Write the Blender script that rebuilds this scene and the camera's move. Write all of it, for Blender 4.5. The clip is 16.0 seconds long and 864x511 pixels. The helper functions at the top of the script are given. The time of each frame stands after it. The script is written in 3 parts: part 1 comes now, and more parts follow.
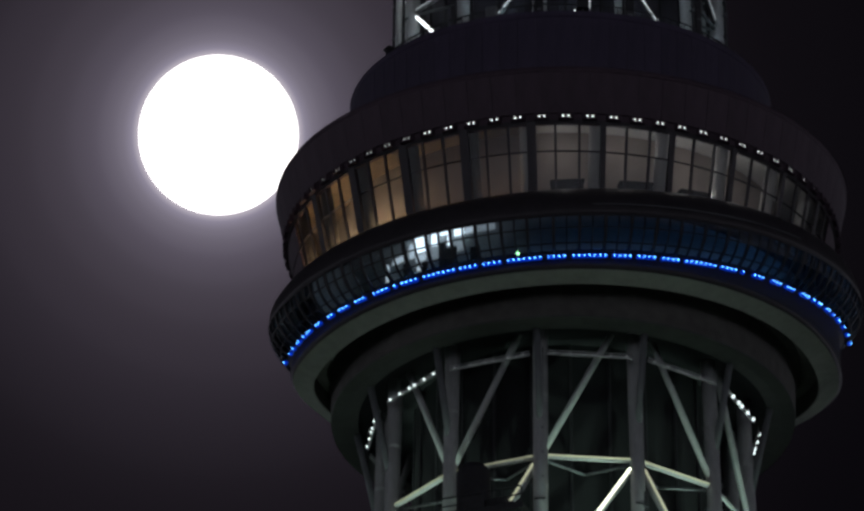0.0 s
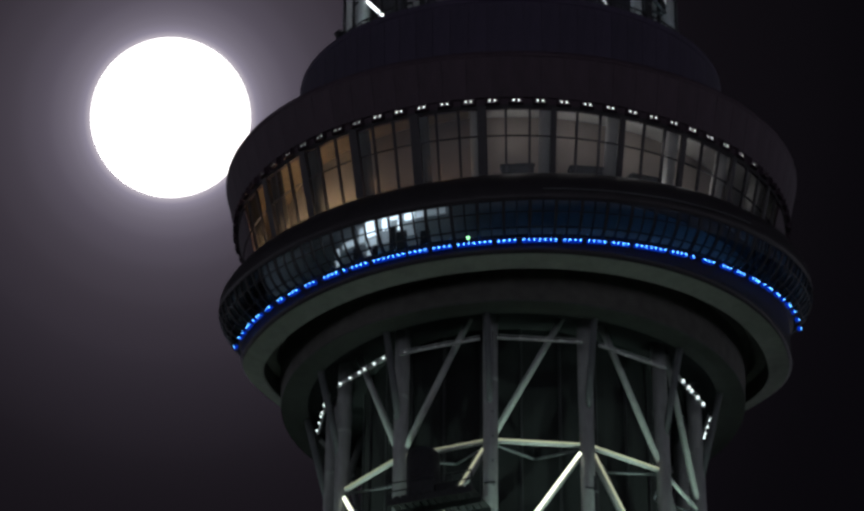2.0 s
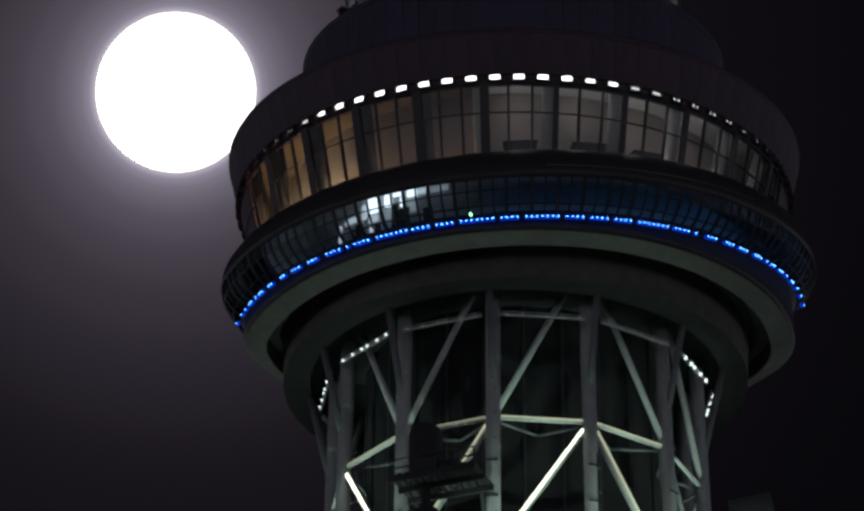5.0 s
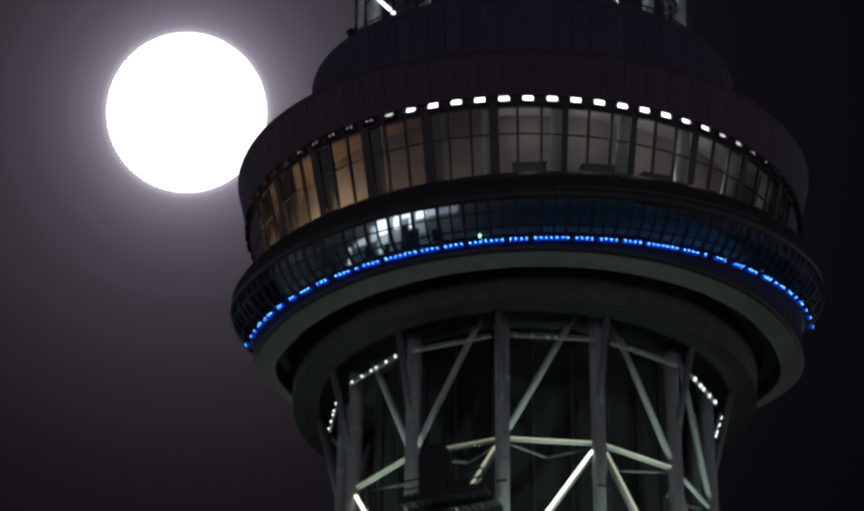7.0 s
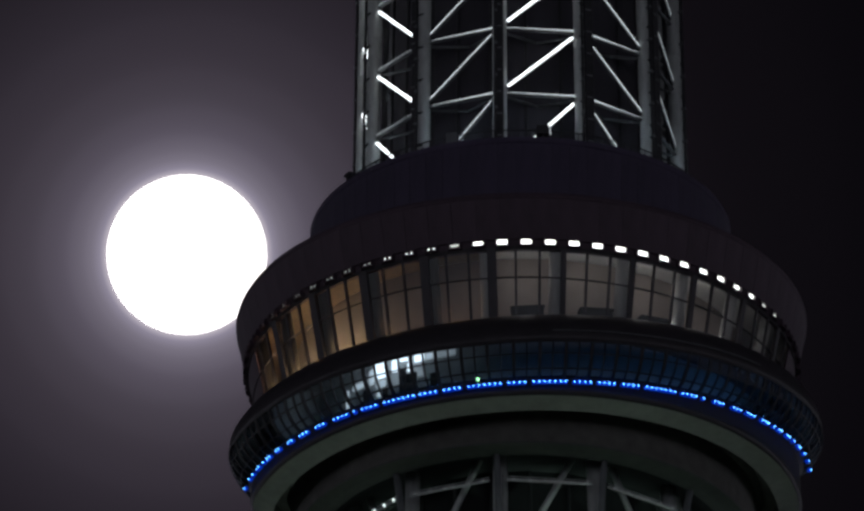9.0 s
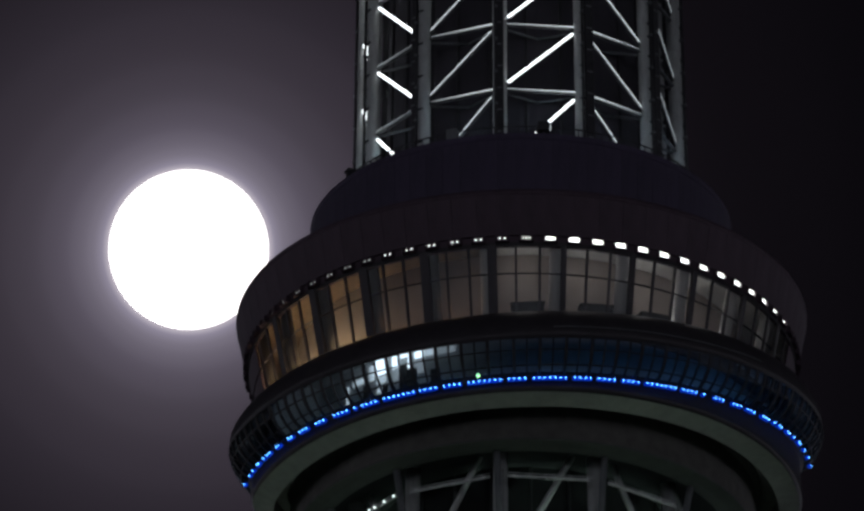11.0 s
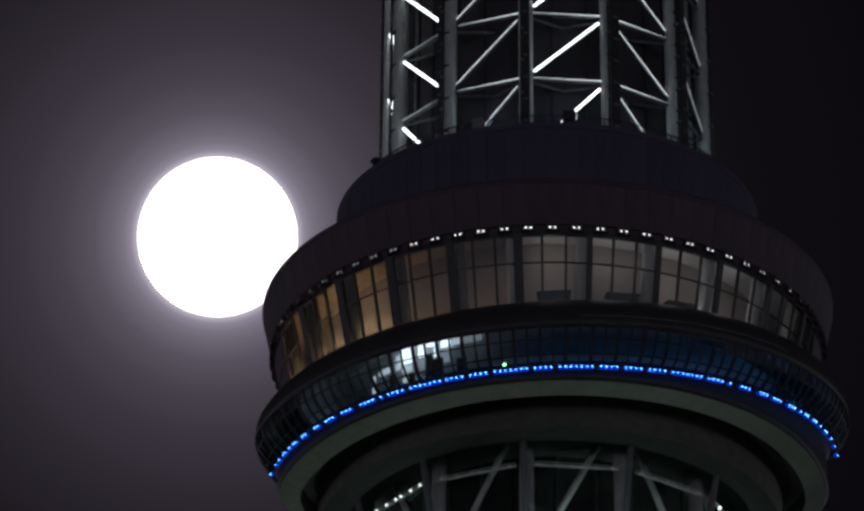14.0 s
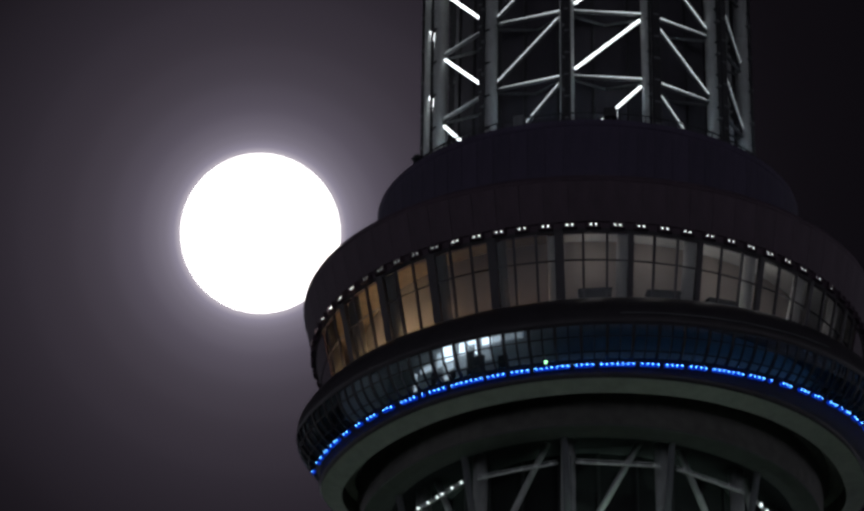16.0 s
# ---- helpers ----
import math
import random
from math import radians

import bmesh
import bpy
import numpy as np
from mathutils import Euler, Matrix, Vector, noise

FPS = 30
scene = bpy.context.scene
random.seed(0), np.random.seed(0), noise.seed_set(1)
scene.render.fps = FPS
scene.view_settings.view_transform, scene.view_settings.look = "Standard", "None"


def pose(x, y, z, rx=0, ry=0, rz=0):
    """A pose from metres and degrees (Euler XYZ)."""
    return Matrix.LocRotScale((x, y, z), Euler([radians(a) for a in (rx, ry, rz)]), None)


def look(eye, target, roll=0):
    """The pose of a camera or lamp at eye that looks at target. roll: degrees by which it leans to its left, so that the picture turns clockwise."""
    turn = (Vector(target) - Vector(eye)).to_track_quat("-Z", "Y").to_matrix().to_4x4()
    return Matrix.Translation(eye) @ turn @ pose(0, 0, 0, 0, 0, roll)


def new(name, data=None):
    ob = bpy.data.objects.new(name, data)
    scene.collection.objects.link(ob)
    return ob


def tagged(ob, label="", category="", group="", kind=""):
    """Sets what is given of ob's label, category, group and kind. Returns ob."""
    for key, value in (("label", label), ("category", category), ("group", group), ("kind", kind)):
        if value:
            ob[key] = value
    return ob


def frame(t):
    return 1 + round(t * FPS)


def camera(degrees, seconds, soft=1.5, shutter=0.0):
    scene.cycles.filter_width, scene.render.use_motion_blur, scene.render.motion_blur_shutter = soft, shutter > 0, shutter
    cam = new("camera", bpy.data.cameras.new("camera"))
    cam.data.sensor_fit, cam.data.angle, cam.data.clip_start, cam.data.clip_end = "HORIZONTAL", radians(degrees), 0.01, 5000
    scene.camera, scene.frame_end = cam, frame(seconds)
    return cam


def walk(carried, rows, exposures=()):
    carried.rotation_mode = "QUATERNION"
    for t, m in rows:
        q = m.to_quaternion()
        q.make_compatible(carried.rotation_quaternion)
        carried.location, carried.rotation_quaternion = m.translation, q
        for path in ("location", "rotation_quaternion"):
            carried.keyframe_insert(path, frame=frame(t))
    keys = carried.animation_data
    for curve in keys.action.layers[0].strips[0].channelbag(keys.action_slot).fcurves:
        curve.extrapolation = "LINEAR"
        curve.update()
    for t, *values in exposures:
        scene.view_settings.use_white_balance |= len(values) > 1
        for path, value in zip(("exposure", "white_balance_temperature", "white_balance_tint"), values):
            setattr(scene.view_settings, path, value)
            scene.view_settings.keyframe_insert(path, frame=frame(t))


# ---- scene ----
# The eye stands in a street 874 m from the tower's axis, which is the z axis; angles round the tower count from the side that faces the eye.
EYE = Vector((0.0, -873.6, 1.6))
PAN_TILT = [
    (0.0, -0.46439, 27.34347), (0.5, -0.4583, 27.33801), (0.6, -0.43622, 27.33212), (0.8, -0.41257, 27.32499), (1.0, -0.37983, 27.31886),
    (1.2, -0.34751, 27.31063), (1.5, -0.31045, 27.30236), (2.0, -0.28624, 27.2924), (2.5, -0.28155, 27.28606), (3.0, -0.28311, 27.26256),
    (3.5, -0.28685, 27.23592), (4.0, -0.29093, 27.21735), (4.2, -0.29292, 27.21561), (6.3, -0.30059, 27.24547), (6.5, -0.31415, 27.25432),
    (7.0, -0.32872, 27.28685), (7.2, -0.32785, 27.29824), (7.3, -0.32382, 27.3105), (7.4, -0.31766, 27.34379), (7.4667, -0.3170, 27.3735), (7.5, -0.3162, 27.4122), (7.5333, -0.3150, 27.4510),
    (7.6, -0.31274, 27.48234), (7.7, -0.31226, 27.55076), (7.8, -0.31151, 27.59987), (7.9, -0.3112, 27.64372), (8.0, -0.31099, 27.67354),
    (8.2, -0.31798, 27.7227), (8.5, -0.31882, 27.74375), (10.3, -0.31882, 27.74375), (10.5, -0.31924, 27.74025), (11.0, -0.3195, 27.73183),
    (11.5, -0.31959, 27.71885), (12.0, -0.32222, 27.71079), (12.5, -0.32563, 27.70537), (13.0, -0.33179, 27.70278), (13.4, -0.39244, 27.69853),
    (13.5, -0.40196, 27.6977), (14.0, -0.41384, 27.69758), (14.5, -0.47428, 27.6954), (15.0, -0.50144, 27.69289), (15.5, -0.53532, 27.69285),
    (16.0, -0.56187, 27.6905)]


def aim(pan, tilt):
    a, b = radians(pan), radians(tilt)
    way = Vector((math.sin(a) * math.cos(b), math.cos(a) * math.cos(b), math.sin(b)))
    return look(EYE, EYE + way * 100, -0.3524)


cam = camera(2.75, 16.0, soft=2.8, shutter=0.75)
walk(cam, [(t, aim(p, q)) for t, p, q in PAN_TILT])

# ---- world: a light-polluted night sky, brighter towards the horizon ----
world = bpy.data.worlds.new("night_sky")
scene.world = world
world.use_nodes = True
wn, wl = world.node_tree.nodes, world.node_tree.links
wn.clear()
w_out, w_bg, w_ramp = wn.new("ShaderNodeOutputWorld"), wn.new("ShaderNodeBackground"), wn.new("ShaderNodeValToRGB")
w_co, w_sep = wn.new("ShaderNodeTexCoord"), wn.new("ShaderNodeSeparateXYZ")
wl.new(w_co.outputs["Generated"], w_sep.inputs[0])
wl.new(w_sep.outputs[2], w_ramp.inputs[0])
wl.new(w_ramp.outputs[0], w_bg.inputs[0])
wl.new(w_bg.outputs[0], w_out.inputs[0])
w_ramp.color_ramp.elements[0].position, w_ramp.color_ramp.elements[0].color = 0.0, (0.325, 0.33, 0.385, 1)
w_ramp.color_ramp.elements[1].position, w_ramp.color_ramp.elements[1].color = 0.36, (0.0024, 0.0020, 0.0031, 1)
w_bg.inputs[1].default_value = 1.0


def ring_point(radius, degrees, z):
    a = radians(degrees)
    return Vector((radius * math.sin(a), -radius * math.cos(a), z))


def ramp(a):
    """Rise of the glazed corridor, which winds up round the deck."""
    t = radians(a)
    w = t if abs(t) < 2.0 else math.copysign(2.0, t) * (math.pi - abs(t)) / (math.pi - 2.0)
    return 1.12 + 0.688 * w - 1.14 * math.cos(t)


def plan(a):
    """The corridor and its skirt run out behind the deck: their radius shrinks past the flanks."""
    a = (a + 180) % 360 - 180
    t = min(1.0, max(0.0, (-74 - a) / 32 if a < 0 else (a - 88) / 37))
    return 1 - 0.16 * t * t * (3 - 2 * t)


def lean_up(a):
    """The skirt rises a little round the deck with the corridor."""
    return 0.4 * math.sin(radians(a))


def spot(name, place, target, watts, colour, angle=70, size=0.3):
    data = bpy.data.lights.new(name, "SPOT")
    data.energy, data.color, data.spot_size, data.spot_blend, data.shadow_soft_size = watts, colour, radians(angle), 0.9, size
    ob = new(name, data)
    ob.matrix_world = look(place, target)
    return ob


def bulb(name, place, watts, colour, size=0.15):
    data = bpy.data.lights.new(name, "POINT")
    data.energy, data.color, data.shadow_soft_size = watts, colour, size
    ob = new(name, data)
    ob.location = place
    return ob


# floodlights on the shaft's lower platforms, which light the deck's underside and the lattice from below
for a in (-97, -67, -37, -7, 23, 53, 83):
    spot("floodlight_beam", ring_point(14.4, a + 3, 420.0), ring_point(10.9, a, 441.0), 380, (0.72, 0.98, 0.86), 60, 0.5)
for a in (-90, -60, -30, 0, 30, 60, 90):
    spot("shaft_beam", ring_point(24.0, a + 6, 397.0), ring_point(10.2, a, 427.5), 30000, (0.70, 1.0, 0.84), 15.0, 0.4)
# floodlights on the deck's roof, between the columns of the upper lattice
for a in (-82, -52, -22, 8, 38, 68, 98):
    spot("roof_beam", ring_point(8.9, a, 462.5), ring_point(8.6, a, 473.0), 200 if a > 90 else 68, (0.62, 0.83, 1.0), 120, 0.2)
# bulbs in the deck's rooms, warm in some of them, and uplights at the foot of the columns
for a, w in ((-73, 130), (-66, 130), (-59, 110), (-52, 85), (-44, 48)):
    bulb("room_bulb", ring_point(13.6, a, 450.0), w, (1.0, 0.76, 0.46), 0.5)
for a, w in ((-30, 7.5), (-15, 5.5)):
    bulb("room_bulb", ring_point(14.0, a, 450.6 + ramp(a)), w * 1.1, (1.0, 0.64, 0.40), 0.4)
for a, w in ((0.5, 7.0), (15.5, 7.5), (30.5, 7.5), (45.5, 6.0), (60.5, 1.2)):
    bulb("room_bulb", ring_point(13.6, a, 453.1), w * 1.25, (0.95, 0.94, 0.95), 0.3)
    bulb("column_uplight", ring_point(13.75, a + 4.4, 450.4 + ramp(a)), w * 0.4, (0.95, 0.95, 0.95), 0.08)
# the glazed corridor: bulbs of its one lit room
for a, w in ((-41, 3), (-34, 6), (-27, 6), (-17, 1.6)):
    bulb("corridor_bulb", ring_point(14.0, a, 448.6), w, (0.92, 0.97, 1.0))
# unseen blue bulbs, added for the navy tinge on the other glass
for a, w in ((-2, 2.4), (8, 2.4), (18, 2.7), (28, 3.0), (38, 5.5), (48, 8.5), (58, 11), (68, 12), (80, 12)):
    bulb("corridor_bulb", ring_point(14.4, a, 446.9 + ramp(a)), w * 0.8, (0.12, 0.38, 0.9), 0.4)


# ---- materials ----
def material(name, colour, rough=0.6, metal=0.0, grain=6.0, vary=0.25, bump=0.15, streak=1.0, per_piece=0.0):
    m = bpy.data.materials.new(name)
    m.use_nodes = True
    n, l = m.node_tree.nodes, m.node_tree.links
    b = n["Principled BSDF"]
    co, mp = n.new("ShaderNodeTexCoord"), n.new("ShaderNodeMapping")
    mp.inputs["Scale"].default_value = (1, 1, streak)
    l.new(co.outputs["Object"], mp.inputs[0])
    fine, coarse = n.new("ShaderNodeTexNoise"), n.new("ShaderNodeTexNoise")
    fine.inputs["Scale"].default_value, coarse.inputs["Scale"].default_value = grain, grain * 0.12
    fine.inputs["Detail"].default_value = coarse.inputs["Detail"].default_value = 5
    l.new(mp.outputs[0], fine.inputs[0])
    l.new(mp.outputs[0], coarse.inputs[0])
    add = n.new("ShaderNodeMath")
    l.new(fine.outputs[0], add.inputs[0])
    l.new(coarse.outputs[0], add.inputs[1])
    last = add
    if per_piece:
        info, mul, plus = n.new("ShaderNodeObjectInfo"), n.new("ShaderNodeMath"), n.new("ShaderNodeMath")
        mul.operation, mul.inputs[1].default_value = "MULTIPLY", per_piece
        l.new(info.outputs["Random"], mul.inputs[0])
        l.new(add.outputs[0], plus.inputs[0])
        l.new(mul.outputs[0], plus.inputs[1])
        last = plus
    ramp = n.new("ShaderNodeValToRGB")
    c = Vector(colour)
    lo, hi = c * (1 - vary), c * (1 + vary)
    ramp.color_ramp.elements[0].position, ramp.color_ramp.elements[0].color = 0.6, (*lo, 1)
    ramp.color_ramp.elements[1].position, ramp.color_ramp.elements[1].color = 1.4, (*[min(1, v) for v in hi], 1)
    half = n.new("ShaderNodeMath")
    half.operation, half.inputs[1].default_value = "MULTIPLY", 0.7
    ramp.color_ramp.elements[0].position, ramp.color_ramp.elements[1].position = 0.45, 0.95
    l.new(last.outputs[0], half.inputs[0])
    l.new(half.outputs[0], ramp.inputs[0])
    l.new(ramp.outputs[0], b.inputs["Base Color"])
    b.inputs["Roughness"].default_value, b.inputs["Metallic"].default_value = rough, metal
    bp = n.new("ShaderNodeBump")
    bp.inputs["Strength"].default_value, bp.inputs["Distance"].default_value = bump, 0.02
    l.new(fine.outputs[0], bp.inputs["Height"])
    l.new(bp.outputs[0], b.inputs["Normal"])
    return m


def glowing(name, colour, strength):
    m = bpy.data.materials.new(name)
    m.use_nodes = True
    b = m.node_tree.nodes["Principled BSDF"]
    b.inputs["Base Color"].default_value = (*[0.5 * v for v in colour], 1)
    b.inputs["Emission Color"].default_value, b.inputs["Emission Strength"].default_value = (*colour, 1), strength
    return m


def glazing(name, tint, gloss):
    m = bpy.data.materials.new(name)
    m.use_nodes = True
    n, l = m.node_tree.nodes, m.node_tree.links
    n.clear()
    out, mix, clear, shine = n.new("ShaderNodeOutputMaterial"), n.new("ShaderNodeMixShader"), n.new("ShaderNodeBsdfTransparent"), n.new("ShaderNodeBsdfGlossy")
    clear.inputs[0].default_value = (*tint, 1)
    shine.inputs[0].default_value, shine.inputs["Roughness"].default_value = (0.8, 0.85, 0.9, 1), 0.06
    mix.inputs[0].default_value = gloss
    l.new(clear.outputs[0], mix.inputs[1])
    l.new(shine.outputs[0], mix.inputs[2])
    l.new(mix.outputs[0], out.inputs[0])
    return m


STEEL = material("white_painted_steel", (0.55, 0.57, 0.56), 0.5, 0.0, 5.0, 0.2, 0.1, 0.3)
# Grey for dull parts, and a darkened copy of STEEL for shaded members.
DULL_SHADED_STEEL = material("dull_and_shaded_steel", (0.18, 0.19, 0.20), 0.6, 0.0, 5.0, 0.25, 0.1, 0.3)
DARK_STEEL = material("dark_steel", (0.05, 0.05, 0.055), 0.5, 0.3, 5.0, 0.3, 0.1)
FASCIA = material("dark_clad_panel", (0.090, 0.058, 0.080), 0.55, 0.2, 2.0, 0.25, 0.1, 0.25, 0.25)
DRUM = material("dark_drum_panel", (0.078, 0.062, 0.108), 0.55, 0.2, 2.0, 0.25, 0.1, 0.25, 0.25)
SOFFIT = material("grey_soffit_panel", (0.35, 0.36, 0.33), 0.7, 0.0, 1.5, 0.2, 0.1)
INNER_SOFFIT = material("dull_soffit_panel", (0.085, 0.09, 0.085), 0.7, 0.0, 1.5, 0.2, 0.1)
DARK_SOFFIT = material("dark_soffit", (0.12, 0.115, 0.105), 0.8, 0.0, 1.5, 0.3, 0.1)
RIB = material("black_glazing_bar", (0.03, 0.028, 0.033), 0.6, 0.0, 8.0, 0.2, 0.05)
FRAME = material("black_window_frame", (0.062, 0.056, 0.063), 0.45, 0.3, 8.0, 0.2, 0.05)
ROOM_WALL = material("tan_room_wall", (0.40, 0.345, 0.315), 0.8, 0.0, 0.9, 0.15, 0.05)
ROOM_CEILING = material("white_room_ceiling", (0.75, 0.75, 0.74), 0.8, 0.0, 2.0, 0.08, 0.03)
# Dark brown copy of the ceiling; the shade is put into its colour.
DIM_CEILING = material("darkened_room_ceiling", (0.17, 0.12, 0.075), 0.6, 0.0, 3.0, 0.3, 0.1)
ROOM_FLOOR = material("brown_carpet", (0.12, 0.09, 0.07), 0.9, 0.0, 12.0, 0.3, 0.2)
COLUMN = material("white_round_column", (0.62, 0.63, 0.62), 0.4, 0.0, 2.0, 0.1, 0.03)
# Shaded copy of the column: its lack of light is put into the colour.
SHADED_COLUMN = material("shaded_round_column", (0.05, 0.042, 0.036), 0.6, 0.0, 2.0, 0.15, 0.03)
CORRIDOR = material("pale_corridor_wall", (0.55, 0.57, 0.58), 0.7, 0.0, 1.2, 0.2, 0.05)
UPPER_CORE = material("grey_clad_core", (0.06, 0.056, 0.07), 0.8, 0.0, 1.0, 0.15, 0.1)
# Near-black colour that keeps core and underside plate dark under the beams.
DARKENED_INNER = material("darkened_inner_surface", (0.011, 0.012, 0.014), 0.85, 0.0, 1.0, 0.1, 0.1)
ASPHALT = material("asphalt", (0.05, 0.05, 0.05), 0.9, 0.0, 3.0, 0.3, 0.3)
GLASS = glazing("window_glass", (0.86, 0.84, 0.80), 0.05)
CURVED_GLASS = glazing("corridor_glass", (0.60, 0.70, 0.80), 0.02)
LAMP_SIDE_DIM = glowing("side_dimmed_lamp_glow", (0.92, 1.0, 0.98), 0.45)
LAMP_WHITE = glowing("cool_lamp_glow", (0.92, 1.0, 0.98), 1.6)
RUN_WHITE = glowing("running_lamp_glow", (0.95, 1.0, 0.95), 3.0)
RUN_FADE = glowing("fading_lamp_glow", (0.95, 1.0, 0.95), 0.8)
BLUE_HALO = glowing("blue_led_halo", (0.0, 0.07, 1.0), 0.36)
BLUE_DOT = glowing("blue_white_led_glow", (0.10, 0.42, 1.0), 7.0)
GREEN_DOT = glowing("green_signal_glow", (0.35, 1.0, 0.45), 2.5)
# Strip glows, put on lattice members in place of light falling on them.
STRIP_STRONG = glowing("strong_strip_glow", (0.9, 0.97, 1.0), 2.5)
STRIP_SOFT = glowing("soft_strip_glow", (0.86, 0.95, 1.0), 0.75)
STRIP_FAINT = glowing("faint_strip_glow", (0.86, 0.95, 1.0), 0.3)
STRIP_WARM = glowing("warm_strong_strip_glow", (0.95, 1.0, 0.78), 2.5)
STRIP_WARM_SOFT = glowing("warm_soft_strip_glow", (0.92, 0.95, 0.66), 0.42)
STRIP_WARM_FAINT = glowing("warm_faint_strip_glow", (0.92, 0.95, 0.66), 0.25)
WALK_DOT = glowing("walkway_lamp_glow", (0.85, 1.0, 1.0), 1.6)
WALK_FRONT_DIM = glowing("front_dimmed_walkway_glow", (0.85, 0.9, 0.95), 0.16)
PANEL_GLOW = glowing("wall_panel_glow", (0.92, 0.99, 1.0), 2.0)
PANEL_SOFT = glowing("soft_wall_panel_glow", (0.9, 0.97, 1.0), 0.55)
PANEL_DIM = glowing("dim_wall_panel_glow", (0.9, 0.97, 1.0), 0.18)


# ---- mesh helpers ----
def mesh_of(name, verts, faces, mat, smooth=False):
    me = bpy.data.meshes.new(name)
    me.from_pydata([tuple(v) for v in verts], [], faces)
    me.materials.append(mat)
    if smooth:
        for p in me.polygons:
            p.use_smooth = True
    me.update()
    return me


def part(name, mesh, parent, label="", m=None, kind=""):
    ob = new(name, mesh)
    ob.parent = parent
    if m is not None:
        ob.matrix_basis = m
    return tagged(ob, label, kind=kind)


def thing(name, label, category, group="", kind="", at=(0, 0, 0)):
    ob = new(name)
    ob.location = at
    return tagged(ob, label, category, group, kind)


def revolve(profile, start=-180.0, end=180.0, n=144, lift=None, closed=False, swell=None):
    """Sweeps a list of (radius, z) round the axis; closed joins its last point to its first; swell scales the radius by the angle."""
    verts, faces, k = [], [], len(profile)
    for i in range(n + 1):
        a = start + (end - start) * i / n
        dz = lift(a) if lift else 0.0
        grow = swell(a) if swell else 1.0
        verts += [ring_point(r * grow, a, z + dz) for r, z in profile]
    for i in range(n):
        for j in range(k if closed else k - 1):
            j2 = (j + 1) % k
            faces.append((i * k + j, (i + 1) * k + j, (i + 1) * k + j2, i * k + j2))
    if closed and end - start < 359:
        faces += [tuple(range(k - 1, -1, -1)), tuple(n * k + j for j in range(k))]
    return verts, faces


def pipe(a, b, r, n=10, r2=None):
    a, b = Vector(a), Vector(b)
    way = (b - a).normalized()
    u = way.orthogonal().normalized()
    v = way.cross(u)
    verts = []
    for q, rad in ((a, r), (b, r if r2 is None else r2)):
        verts += [q + (u * math.cos(2 * math.pi * i / n) + v * math.sin(2 * math.pi * i / n)) * rad for i in range(n)]
    faces = [(i, (i + 1) % n, n + (i + 1) % n, n + i) for i in range(n)]
    return verts, faces + [tuple(range(n - 1, -1, -1)), tuple(range(n, 2 * n))]


def block(x0, x1, y0, y1, z0, z1, cut=0.0):
    """A box with its upright edges cut."""
    c = cut
    ring = [(x0 + c, y0), (x1 - c, y0), (x1, y0 + c), (x1, y1 - c), (x1 - c, y1), (x0 + c, y1), (x0, y1 - c), (x0, y0 + c)] if c else [(x0, y0), (x1, y0), (x1, y1), (x0, y1)]
    k = len(ring)
    verts = [(x, y, z0) for x, y in ring] + [(x, y, z1) for x, y in ring]
    faces = [(i, (i + 1) % k, k + (i + 1) % k, k + i) for i in range(k)]
    return verts, faces + [tuple(range(k - 1, -1, -1)), tuple(range(k, 2 * k))]


def joined(*shapes):
    verts, faces = [], []
    for v, f in shapes:
        base = len(verts)
        verts += list(v)
        faces += [tuple(i + base for i in q) for q in f]
    return verts, faces


def turn(degrees, z=0.0):
    """The pose that carries a piece built on the side of the eye round the axis."""
    return Matrix.Translation((0, 0, z)) @ Matrix.Rotation(radians(degrees), 4, "Z")


# ---- ground ----
verts, faces = [], []
for i in range(13):
    for j in range(13):
        verts.append((-4800 + 800 * i, -4800 + 800 * j, 0.0))
for i in range(12):
    for j in range(12):
        faces.append((i * 13 + j, (i + 1) * 13 + j, (i + 1) * 13 + j + 1, i * 13 + j + 1))
tagged(new("ground", mesh_of("ground", verts, faces, ASPHALT)), "dark city ground of worn asphalt at night", "ground", kind="structure")


# ---- the lattice shaft ----
def shaft_radius(z):
    if z > 450:
        return 8.70 - 0.021 * (z - 467.5)
    return 10.1 - 0.037 * (z - 436) if z > 423 else 10.58 + (423 - z) * 0.047


COLUMNS = [-7 + 30 * i for i in range(-5, 7)]
LOW_RINGS = [419.6, 427.8, 435.95, 446.0]
HIGH_RINGS = [457.0, 461.75, 466.5, 470.58, 474.66, 478.74]
RISING = {-1: True, 0: True, 3: True, 4: True, -5: True}


def node(column, z, out=0.0):
    return ring_point(shaft_radius(z) + out, -7 + 30 * column, z)


